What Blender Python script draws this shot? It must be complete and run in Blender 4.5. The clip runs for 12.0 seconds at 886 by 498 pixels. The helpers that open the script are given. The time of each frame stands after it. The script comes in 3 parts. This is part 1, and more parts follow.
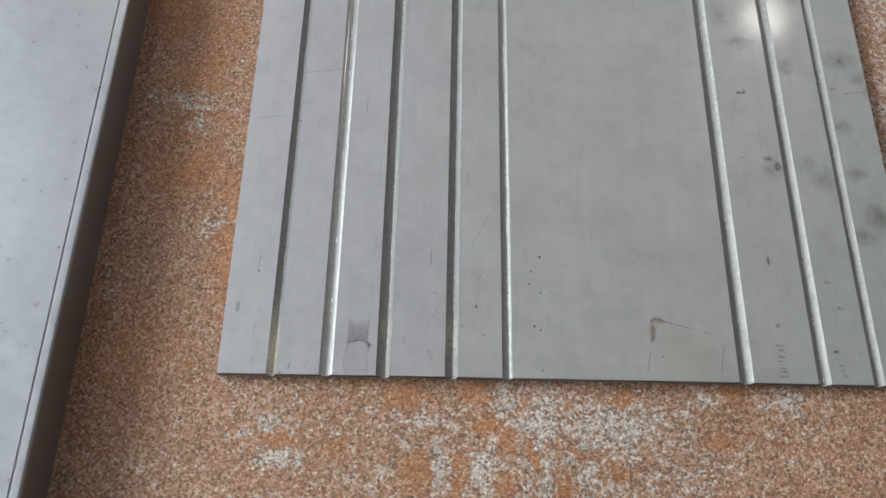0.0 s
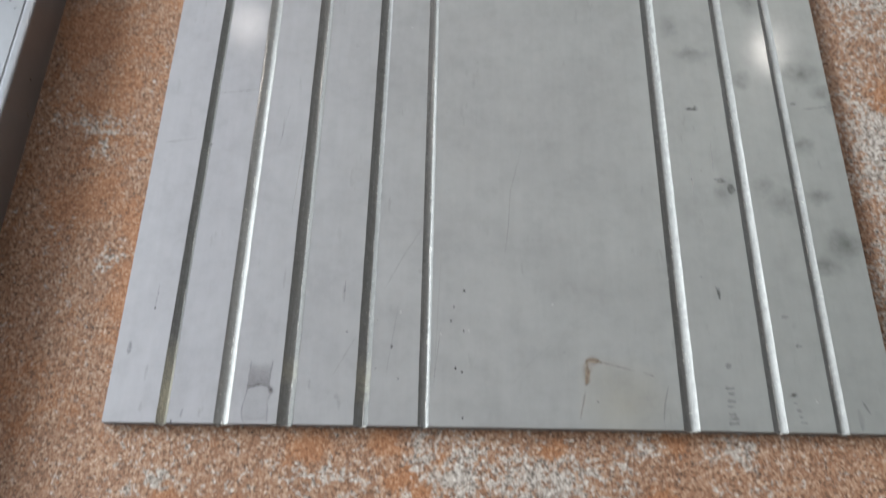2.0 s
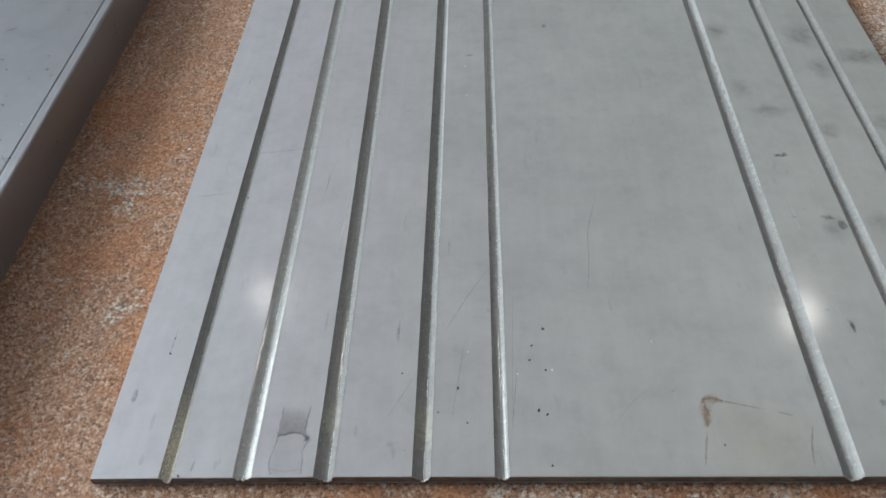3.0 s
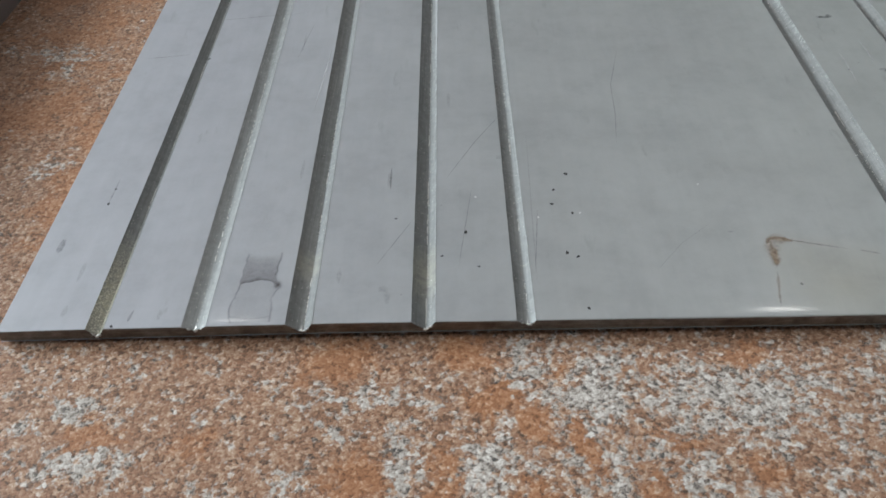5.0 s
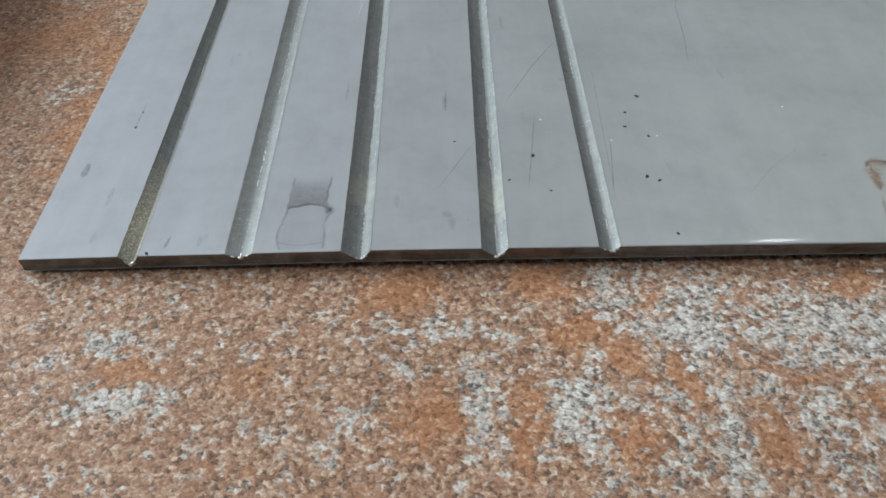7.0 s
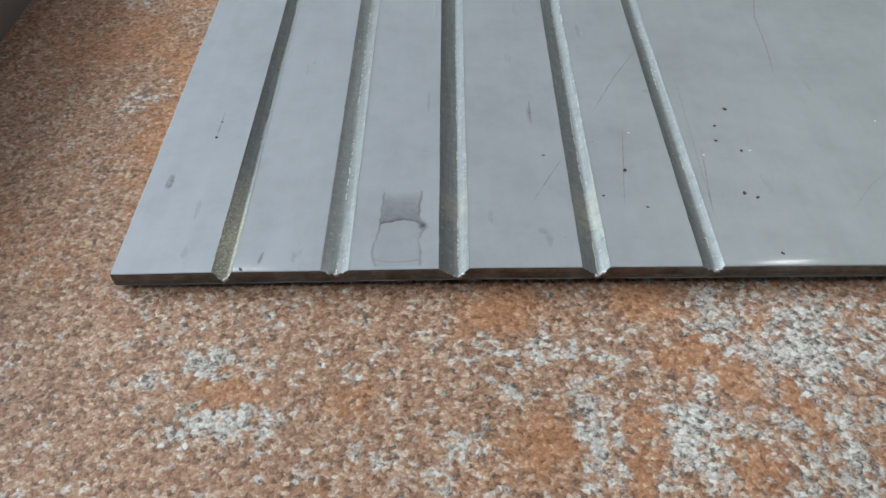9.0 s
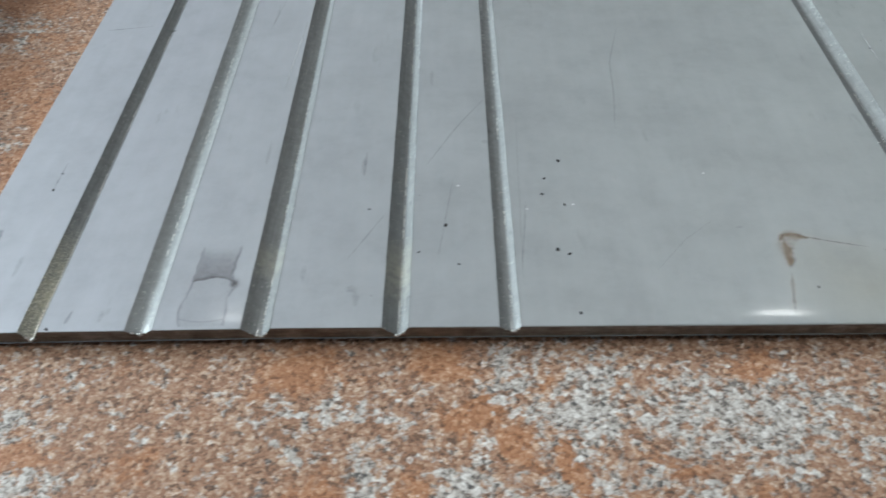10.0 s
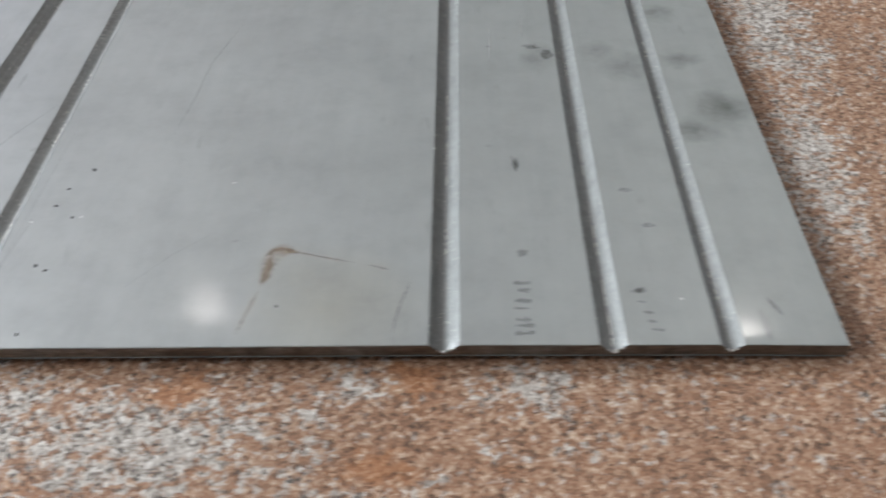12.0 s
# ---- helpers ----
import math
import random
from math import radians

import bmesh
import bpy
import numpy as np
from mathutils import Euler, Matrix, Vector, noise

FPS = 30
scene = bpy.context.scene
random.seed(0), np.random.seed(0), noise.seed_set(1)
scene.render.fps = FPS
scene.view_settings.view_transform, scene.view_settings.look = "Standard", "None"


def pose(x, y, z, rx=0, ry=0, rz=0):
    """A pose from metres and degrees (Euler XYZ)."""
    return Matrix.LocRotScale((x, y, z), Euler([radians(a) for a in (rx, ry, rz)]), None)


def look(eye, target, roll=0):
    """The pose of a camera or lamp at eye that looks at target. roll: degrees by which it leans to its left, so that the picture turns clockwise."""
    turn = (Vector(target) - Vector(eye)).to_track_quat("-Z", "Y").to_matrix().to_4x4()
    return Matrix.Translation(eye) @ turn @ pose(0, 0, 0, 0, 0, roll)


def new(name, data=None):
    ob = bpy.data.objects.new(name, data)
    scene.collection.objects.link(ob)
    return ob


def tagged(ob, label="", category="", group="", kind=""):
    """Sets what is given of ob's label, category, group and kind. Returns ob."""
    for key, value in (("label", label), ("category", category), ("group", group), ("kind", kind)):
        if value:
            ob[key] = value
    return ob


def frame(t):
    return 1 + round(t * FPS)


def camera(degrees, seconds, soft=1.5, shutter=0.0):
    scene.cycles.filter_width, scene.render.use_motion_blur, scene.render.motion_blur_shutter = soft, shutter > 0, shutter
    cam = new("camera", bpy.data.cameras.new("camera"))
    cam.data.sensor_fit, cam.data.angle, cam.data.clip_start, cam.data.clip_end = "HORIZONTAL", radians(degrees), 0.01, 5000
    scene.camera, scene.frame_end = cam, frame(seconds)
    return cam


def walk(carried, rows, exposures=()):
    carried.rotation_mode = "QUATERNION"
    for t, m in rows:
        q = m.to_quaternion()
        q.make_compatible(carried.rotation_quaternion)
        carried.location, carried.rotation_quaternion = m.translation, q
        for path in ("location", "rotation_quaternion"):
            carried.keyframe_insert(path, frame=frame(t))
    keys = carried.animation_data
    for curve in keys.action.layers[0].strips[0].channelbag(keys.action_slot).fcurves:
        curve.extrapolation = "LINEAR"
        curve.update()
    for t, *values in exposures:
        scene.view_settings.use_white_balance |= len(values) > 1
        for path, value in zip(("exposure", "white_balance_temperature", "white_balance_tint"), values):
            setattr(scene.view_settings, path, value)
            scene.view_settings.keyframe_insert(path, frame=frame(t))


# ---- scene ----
cam = camera(53.1, 12.0, soft=1.5, shutter=0.3)
PATH = [
    (0, (0.097, -0.103, 0.365), (0.082, 0.715, -1.46), 0.1),
    (0.2, (0.113, -0.111, 0.356), (0.048, 0.75, -1.448), -2.8),
    (0.5, (0.117, -0.098, 0.351), (0.071, 0.715, -1.476), -1.9),
    (1, (0.132, -0.09, 0.34), (0.093, 0.704, -1.495), -1.8),
    (1.5, (0.138, -0.087, 0.337), (0.103, 0.687, -1.507), -1.9),
    (2, (0.139, -0.087, 0.331), (0.079, 0.798, -1.462), -2.9),
    (2.2, (0.139, -0.101, 0.315), (0.053, 0.931, -1.396), -3.6),
    (2.5, (0.132, -0.119, 0.281), (0.03, 1.114, -1.29), -3.4),
    (2.7, (0.123, -0.129, 0.26), (0.022, 1.226, -1.208), -3.3),
    (4.3, (0.112, -0.143, 0.169), (0.073, 1.349, -1.162), -1.9),
    (4.5, (0.112, -0.143, 0.165), (0.09, 1.364, -1.149), -1.4),
    (5, (0.106, -0.141, 0.151), (0.081, 1.359, -1.172), -1.6),
    (5.5, (0.103, -0.14, 0.141), (0.078, 1.345, -1.199), -1.5),
    (6, (0.099, -0.137, 0.133), (0.085, 1.332, -1.224), -1.2),
    (6.5, (0.097, -0.137, 0.129), (0.074, 1.336, -1.224), -1.5),
    (7, (0.089, -0.134, 0.128), (0.078, 1.337, -1.228), -1.2),
    (7.5, (0.077, -0.131, 0.128), (0.068, 1.331, -1.237), -1.0),
    (7.7, (0.071, -0.131, 0.127), (0.059, 1.334, -1.234), -1.0),
    (9.3, (0.07, -0.127, 0.131), (0.04, 1.335, -1.233), -1.3),
    (9.5, (0.078, -0.126, 0.134), (0.042, 1.332, -1.235), -1.6),
    (10, (0.111, -0.122, 0.139), (0.085, 1.346, -1.219), -1.2),
    (10.5, (0.129, -0.12, 0.14), (0.127, 1.334, -1.233), -0.4),
    (11, (0.149, -0.118, 0.136), (0.14, 1.322, -1.251), -0.6),
    (11.5, (0.174, -0.116, 0.136), (0.137, 1.314, -1.262), -1.3),
    (11.8, (0.204, -0.112, 0.136), (0.168, 1.332, -1.248), -1.5),
    (12, (0.228, -0.11, 0.137), (0.161, 1.325, -1.254), -2.5),
]
WHITE = [(0, -0.1, 6800, 12), (1, 0, 6850, 13), (2, 0, 6750, 12), (2.5, -0.08, 6600, 10), (4.5, -0.08, 6600, 12), (5.5, -0.22, 6400, 6),
         (6, 0, 6400, 7), (6.5, 0, 6350, 6), (7.5, -0.03, 6300, 6), (9.5, 0.03, 6150, 5), (10.5, 0.03, 6250, 6), (11.5, 0.03, 6450, 9), (12, 0.03, 6600, 12)]
walk(cam, [(t, look(eye, target, roll)) for t, eye, target, roll in PATH], WHITE)

# ---- light ----
world = bpy.data.worlds.new("world")
scene.world = world
world.use_nodes = True
wn, wl = world.node_tree.nodes, world.node_tree.links
sky = wn.new("ShaderNodeTexSky")
sky.sky_type, sky.sun_disc = "NISHITA", False
sky.sun_elevation, sky.sun_rotation = radians(38), radians(250)
wl.new(sky.outputs[0], wn["Background"].inputs[0])
wn["Background"].inputs[1].default_value = 0.1


def area_lamp(name, m, sx, sy, watts, colour, shape="RECTANGLE", spread=180):
    data = bpy.data.lights.new(name, "AREA")
    data.shape, data.size, data.size_y, data.energy, data.color = shape, sx, sy, watts, colour
    data.spread = radians(spread)
    ob = new(name, data)
    ob.matrix_world = m
    return ob


# daylight in the opening of the wide window
area_lamp("window_daylight", look((-2.98, 0.9, 1.68), (-1.0, 0.9, 1.38)), 3.7, 1.3, 214, (0.875, 0.95, 0.975))
# the two round ceiling lamps that mirror in the steel
for lx, ly, lw in ((-0.83, 2.28, 4.5), (1.36, 2.16, 11)):
    area_lamp("ceiling_lamp_light", look((lx, ly, 2.425), (lx, ly, 0)), 0.15, 0.15, lw, (1.0, 0.97, 0.93), "DISK")


# ---- materials ----
def material(name):
    m = bpy.data.materials.new(name)
    m.use_nodes = True
    return m, m.node_tree.nodes, m.node_tree.links, m.node_tree.nodes["Principled BSDF"]


def math_node(n, l, op, a, b=None, clamp=False):
    k = n.new("ShaderNodeMath")
    k.operation, k.use_clamp = op, clamp
    for i, v in enumerate((a, b)):
        if v is None:
            continue
        if isinstance(v, (int, float)):
            k.inputs[i].default_value = v
        else:
            l.new(v, k.inputs[i])
    return k.outputs[0]


def noise_node(n, l, vec, scale, detail=3.0, rough=0.55, distortion=0.0):
    k = n.new("ShaderNodeTexNoise")
    k.inputs["Scale"].default_value, k.inputs["Detail"].default_value = scale, detail
    k.inputs["Roughness"].default_value, k.inputs["Distortion"].default_value = rough, distortion
    l.new(vec, k.inputs["Vector"])
    return k


def ramp_node(n, l, fac, stops, mode="LINEAR"):
    k = n.new("ShaderNodeValToRGB")
    k.color_ramp.interpolation = mode
    els = k.color_ramp.elements
    while len(els) < len(stops):
        els.new(0.5)
    for e, (p, c) in zip(els, stops):
        e.position, e.color = p, (*(c if isinstance(c, tuple) else (c, c, c)), 1)
    l.new(fac, k.inputs[0])
    return k.outputs[0]


def mix_node(n, l, fac, a, b, mode="MIX"):
    k = n.new("ShaderNodeMix")
    k.data_type, k.blend_type = "RGBA", mode
    for i, v in ((0, fac), (6, a), (7, b)):
        if isinstance(v, (int, float)):
            k.inputs[i].default_value = v
        elif isinstance(v, tuple):
            k.inputs[i].default_value = (*v, 1)
        else:
            l.new(v, k.inputs[i])
    return k.outputs[2]


def bump_node(n, l, height, dist, strength, bsdf, before=None):
    k = n.new("ShaderNodeBump")
    k.inputs["Distance"].default_value, k.inputs["Strength"].default_value = dist, strength
    l.new(height, k.inputs["Height"])
    if before is not None:
        l.new(before, k.inputs["Normal"])
    l.new(k.outputs[0], bsdf.inputs["Normal"])
    return k.outputs[0]


def object_coords(n):
    return n.new("ShaderNodeTexCoord").outputs["Object"]


def wobbled(n, l, vec, scale, amount):
    """Coordinates shifted by noise, so that outlines come out ragged."""
    k = noise_node(n, l, vec, scale, 4.0, 0.6)
    s = n.new("ShaderNodeVectorMath")
    s.operation = "SUBTRACT"
    s.inputs[1].default_value = (0.5, 0.5, 0.5)
    l.new(k.outputs["Color"], s.inputs[0])
    m = n.new("ShaderNodeVectorMath")
    m.operation = "MULTIPLY_ADD"
    m.inputs[1].default_value = (amount, amount, 0)
    l.new(s.outputs[0], m.inputs[0])
    l.new(vec, m.inputs[2])
    return m.outputs[0]


def blotches(n, l, vec, spots, z=0.0):
    """The largest of several soft round spots (x, y, radius x, radius y, weight)."""
    total = None
    for x, y, rx, ry, w in spots:
        mp = n.new("ShaderNodeMapping")
        mp.vector_type = "TEXTURE"
        mp.inputs["Location"].default_value = (x, y, z)
        mp.inputs["Scale"].default_value = (rx, ry, 10.0)
        l.new(vec, mp.inputs["Vector"])
        g = n.new("ShaderNodeTexGradient")
        g.gradient_type = "SPHERICAL"
        l.new(mp.outputs[0], g.inputs[0])
        v = math_node(n, l, "MULTIPLY", g.outputs["Fac"], w)
        total = v if total is None else math_node(n, l, "MAXIMUM", total, v)
    return total


PALE_PATCHES = [(0.119, -0.011, 0.0105, 0.0146, 1), (0.135, -0.019, 0.017, 0.0113, 1), (0.14, -0.009, 0.0089, 0.0097, 0.9),
                (0.112, -0.037, 0.0121, 0.013, 1), (0.128, -0.033, 0.0057, 0.0065, 0.9), (0.139, -0.044, 0.0073, 0.0105, 1),
                (0.168, -0.019, 0.0381, 0.0194, 0.85), (0.155, -0.042, 0.0081, 0.0146, 0.7), (0.028, -0.034, 0.0138, 0.0089, 1),
                (0.024, -0.019, 0.0081, 0.0041, 1), (0.013, -0.025, 0.0057, 0.0041, 0.8), (0.08, -0.026, 0.0065, 0.0065, 0.9),
                (0.088, -0.018, 0.0194, 0.0041, 0.8), (0.075, -0.04, 0.0081, 0.0057, 0.8), (0.057, -0.041, 0.0049, 0.0032, 0.6),
                (0.095, -0.038, 0.0089, 0.0154, 0.8)]
PALE_PATCHES_FAR = [(0.14, -0.036, 0.06, 0.045, 0.5), (0.19, -0.04, 0.03, 0.03, 0.4), (0.197, -0.012, 0.0042, 0.003, 0.9), (0.205, -0.006, 0.009, 0.0054, 0.6), (0.237, -0.007, 0.0132, 0.0084, 0.85),
                    (0.232, -0.02, 0.003, 0.0024, 0.9), (0.221, -0.027, 0.0024, 0.0024, 0.9), (0.236, -0.031, 0.0018, 0.0018, 0.9),
                    (-0.03, 0.139, 0.03, 0.011, 1), (-0.024, 0.124, 0.011, 0.009, 1), (-0.011, 0.071, 0.009, 0.01, 0.9),
                    (0.316, 0.13, 0.018, 0.055, 1.0), (0.311, 0.06, 0.014, 0.04, 0.9), (0.325, 0.23, 0.03, 0.06, 1.0)]
RUSTY_PATCHES = [(0.107, -0.006, 0.0097, 0.0075, 1), (0.114, -0.02, 0.0083, 0.0052, 1), (0.123, -0.027, 0.0075, 0.006, 1),
                 (0.133, -0.032, 0.006, 0.0097, 1), (0.13, -0.011, 0.0037, 0.0022, 1), (0.122, -0.045, 0.0045, 0.0075, 1),
                 (0.145, -0.044, 0.0083, 0.0112, 1), (0.154, -0.03, 0.0112, 0.0045, 0.8), (0.171, -0.005, 0.0097, 0.0045, 0.9),
                 (0.103, -0.043, 0.0045, 0.0112, 0.8), (0.168, -0.037, 0.0105, 0.0052, 0.7), (0.029, -0.026, 0.009, 0.0068, 1),
                 (0.079, -0.008, 0.0128, 0.0097, 0.9), (0.085, -0.039, 0.0112, 0.0112, 1), (0.051, -0.029, 0.0068, 0.006, 0.7)]
RUSTY_PATCHES_FAR = [(0.211, -0.024, 0.0114, 0.0066, 0.9), (0.218, -0.005, 0.0126, 0.0048, 0.6), (0.003, 0.063, 0.022, 0.06, 0.9),
                     (-0.026, 0.098, 0.03, 0.018, 0.9), (0.323, 0.155, 0.01, 0.012, 0.9), (-0.04, 0.19, 0.03, 0.03, 0.9),
                     # red-brown stone beside the panel; these broad patches also paint in its shade
                     (-0.035, 0.01, 0.05, 0.05, 0.4), (-0.028, 0.15, 0.04, 0.14, 0.5)]


def random_cells(n, l, vec, scale):
    """A random colour for each crystal."""
    k = n.new("ShaderNodeTexVoronoi")
    k.inputs["Scale"].default_value = scale
    l.new(vec, k.inputs["Vector"])
    sep = n.new("ShaderNodeSeparateColor")
    l.new(k.outputs["Color"], sep.inputs[0])
    return sep.outputs


def weighted(n, l, *terms):
    """The sum of (socket, weight, middle) terms, each taken from its middle."""
    total = 0.0
    for socket, w, mid in terms:
        v = math_node(n, l, "MULTIPLY", math_node(n, l, "SUBTRACT", socket, mid), w)
        total = math_node(n, l, "ADD", v, total)
    return total


def make_granite():
    m, n, l, b = material("red_granite")
    co = object_coords(n)
    ragged = wobbled(n, l, wobbled(n, l, co, 80.0, 0.018), 330.0, 0.010)
    fine = wobbled(n, l, co, 1100.0, 0.0014)
    big = noise_node(n, l, co, 42.0, 4.0, 0.6).outputs["Fac"]
    mid = noise_node(n, l, co, 170.0, 4.0, 0.62).outputs["Fac"]
    other = noise_node(n, l, ragged, 75.0, 4.0, 0.6).outputs["Fac"]
    weave = noise_node(n, l, fine, 430.0, 3.0, 0.65).outputs["Fac"]
    grit = noise_node(n, l, fine, 1100.0, 3.0, 0.65).outputs["Fac"]
    small, large = random_cells(n, l, fine, 1750.0), random_cells(n, l, fine, 880.0)
    pale = math_node(n, l, "MAXIMUM", blotches(n, l, ragged, PALE_PATCHES), blotches(n, l, ragged, PALE_PATCHES_FAR))
    rust = math_node(n, l, "MAXIMUM", blotches(n, l, ragged, RUSTY_PATCHES), blotches(n, l, ragged, RUSTY_PATCHES_FAR))
    # three minerals: brown ground, orange feldspar patches, pale quartz clusters
    pale_at = weighted(n, l, (big, 0.7, 0.5), (mid, 1.5, 0.5), (weave, 2.3, 0.5), (large[0], 0.45, 0.5), (pale, 0.88, 0.45), (rust, -0.75, 0.1))
    rust_at = weighted(n, l, (other, 1.6, 0.5), (mid, -0.8, 0.5), (weave, -1.1, 0.5), (large[1], 0.25, 0.5), (rust, 1.15, 0.36), (pale, -0.35, 0.1))
    is_pale = ramp_node(n, l, math_node(n, l, "ADD", pale_at, 0.5), [(0.38, 0.0), (0.70, 1.0)])
    is_rust = ramp_node(n, l, math_node(n, l, "ADD", rust_at, 0.5), [(0.36, 0.0), (0.68, 1.0)])
    pick = math_node(n, l, "ADD", weighted(n, l, (large[2], 0.46, 0.5), (small[0], 0.34, 0.5), (grit, 1.5, 0.5)), 0.5)
    brown = ramp_node(n, l, pick, [(0.1, (0.10, 0.066, 0.048)), (0.32, (0.25, 0.137, 0.089)), (0.52, (0.365, 0.202, 0.13)),
                                   (0.72, (0.445, 0.295, 0.205)), (0.92, (0.63, 0.50, 0.395))])
    orange = ramp_node(n, l, pick, [(0.1, (0.16, 0.075, 0.042)), (0.32, (0.31, 0.142, 0.072)), (0.52, (0.39, 0.188, 0.10)),
                                    (0.74, (0.46, 0.25, 0.145)), (0.95, (0.60, 0.42, 0.30))])
    grey = ramp_node(n, l, pick, [(0.12, (0.085, 0.08, 0.078)), (0.3, (0.265, 0.228, 0.203)), (0.46, (0.44, 0.395, 0.36)),
                                  (0.66, (0.565, 0.53, 0.50)), (0.9, (0.75, 0.72, 0.695))])
    col = mix_node(n, l, is_pale, mix_node(n, l, is_rust, brown, orange), grey)
    tone = ramp_node(n, l, noise_node(n, l, co, 12.0, 2.0).outputs["Fac"], [(0.3, 0.95), (0.7, 1.1)])
    col = mix_node(n, l, 1.0, col, tone, "MULTIPLY")
    l.new(col, b.inputs["Base Color"])
    l.new(ramp_node(n, l, large[0], [(0.0, 0.36), (1.0, 0.52)]), b.inputs["Roughness"])
    b.inputs["Specular IOR Level"].default_value = 0.35
    bump_node(n, l, small[2], 0.0002, 0.25, b)
    return m


SMUDGES = [(0.239, 0.175, 0.0112, 0.0048, 0.8), (0.26, 0.161, 0.0064, 0.0064, 0.9), (0.288, 0.165, 0.0112, 0.008, 1.1),
           (0.295, 0.154, 0.0064, 0.0064, 0.8), (0.3, 0.146, 0.0064, 0.0048, 0.9), (0.282, 0.126, 0.0064, 0.0064, 0.8),
           (0.27, 0.098, 0.0096, 0.008, 0.9), (0.285, 0.101, 0.0064, 0.0048, 0.9), (0.292, 0.078, 0.0096, 0.0096, 1.1),
           (0.284, 0.069, 0.008, 0.0064, 0.9), (0.263, 0.105, 0.0064, 0.0064, 0.7), (0.246, 0.103, 0.0064, 0.008, 0.9),
           (0.229, 0.238, 0.008, 0.008, 0.9), (0.267, 0.234, 0.0096, 0.0128, 1.1), (0.269, 0.206, 0.0064, 0.0096, 0.9),
           (0.29, 0.215, 0.0144, 0.008, 1.1), (0.231, 0.191, 0.0064, 0.0096, 0.7)]
DULL_FILMS = [(0.17, 0.14, 0.05, 0.04, 0.5), (0.155, 0.19, 0.04, 0.012, 0.6),
              (0.19, 0.165, 0.03, 0.008, 0.7), (0.145, 0.16, 0.018, 0.006, 0.7), (0.06, 0.19, 0.03, 0.03, 0.4)]


def sep_x(n, l, vec):
    k = n.new("ShaderNodeSeparateXYZ")
    l.new(vec, k.inputs[0])
    return k.outputs[0]


def make_steel():
    m, n, l, b = material("grey_steel_sheet")
    co = object_coords(n)
    rag = wobbled(n, l, co, 60.0, 0.02)
    wide = noise_node(n, l, co, 22.0, 4.0, 0.6).outputs["Fac"]
    stretch = n.new("ShaderNodeMapping")
    stretch.inputs["Scale"].default_value = (1.0, 0.12, 1.0)
    l.new(co, stretch.inputs["Vector"])
    drawn = noise_node(n, l, stretch.outputs[0], 260.0, 4.0, 0.6).outputs["Fac"]
    across = n.new("ShaderNodeMapping")
    across.inputs["Scale"].default_value = (0.5, 1.0, 1.0)
    l.new(co, across.inputs["Vector"])
    rolled = noise_node(n, l, across.outputs[0], 60.0, 5.0, 0.65).outputs["Fac"]
    fine = noise_node(n, l, co, 1500.0, 2.0).outputs["Fac"]
    smudge = math_node(n, l, "MULTIPLY", blotches(n, l, wobbled(n, l, co, 140.0, 0.010), SMUDGES),
                       ramp_node(n, l, noise_node(n, l, co, 190.0, 4.0, 0.65).outputs["Fac"], [(0.3, 0.25), (0.6, 1.0)]))
    film = blotches(n, l, rag, DULL_FILMS)
    tone = math_node(n, l, "ADD", math_node(n, l, "MULTIPLY", wide, 0.7), math_node(n, l, "MULTIPLY", rolled, 0.3))
    col = ramp_node(n, l, tone, [(0.3, (0.358, 0.373, 0.384)), (0.5, (0.398, 0.414, 0.427)), (0.72, (0.438, 0.454, 0.467))])
    # bluish reflection towards the other long side, put into the colour
    blue = ramp_node(n, l, math_node(n, l, "MULTIPLY", sep_x(n, l, rag), 3.2), [(0.1, 1.0), (0.42, 0.0)])
    col = mix_node(n, l, math_node(n, l, "MULTIPLY", blue, 0.8), col, (0.412, 0.425, 0.478))
    # a faint green-grey oxide towards one long side of the sheet, part of it painted reflection
    sep = n.new("ShaderNodeSeparateXYZ")
    l.new(rag, sep.inputs[0])
    side = ramp_node(n, l, math_node(n, l, "MULTIPLY", sep.outputs[0], 3.2), [(0.42, 0.0), (0.9, 1.0)])
    col = mix_node(n, l, math_node(n, l, "MULTIPLY", side, 0.6), col, (0.345, 0.38, 0.372))
    col = mix_node(n, l, math_node(n, l, "MULTIPLY", smudge, 0.9, True), col, (0.16, 0.175, 0.165))
    col = mix_node(n, l, math_node(n, l, "MULTIPLY", film, 0.35, True), col, (0.34, 0.345, 0.355))
    tan = blotches(n, l, wobbled(n, l, co, 90.0, 0.008), [(0.199, 0.010, 0.020, 0.020, 1.4), (0.192, 0.018, 0.012, 0.012, 1.0)])
    col = mix_node(n, l, math_node(n, l, "MULTIPLY", tan, 0.4, True), col, (0.385, 0.378, 0.325))
    streak = ramp_node(n, l, drawn, [(0.35, 0.97), (0.65, 1.02)])
    col = mix_node(n, l, 1.0, col, streak, "MULTIPLY")
    mottle = ramp_node(n, l, noise_node(n, l, co, 95.0, 5.0, 0.65).outputs["Fac"], [(0.3, 0.91), (0.5, 1.0), (0.72, 1.06)])
    col = mix_node(n, l, 1.0, col, mottle, "MULTIPLY")
    smear_map = n.new("ShaderNodeMapping")
    smear_map.inputs["Scale"].default_value = (1.0, 0.22, 1.0)
    l.new(co, smear_map.inputs["Vector"])
    smear = ramp_node(n, l, noise_node(n, l, smear_map.outputs[0], 300.0, 3.0, 0.6).outputs["Fac"], [(0.62, 0.0), (0.76, 1.0)])
    gate = ramp_node(n, l, noise_node(n, l, co, 40.0, 2.0).outputs["Fac"], [(0.5, 0.0), (0.66, 1.0)])
    col = mix_node(n, l, math_node(n, l, "MULTIPLY", math_node(n, l, "MULTIPLY", smear, gate), 0.5), col, (0.2, 0.21, 0.21))
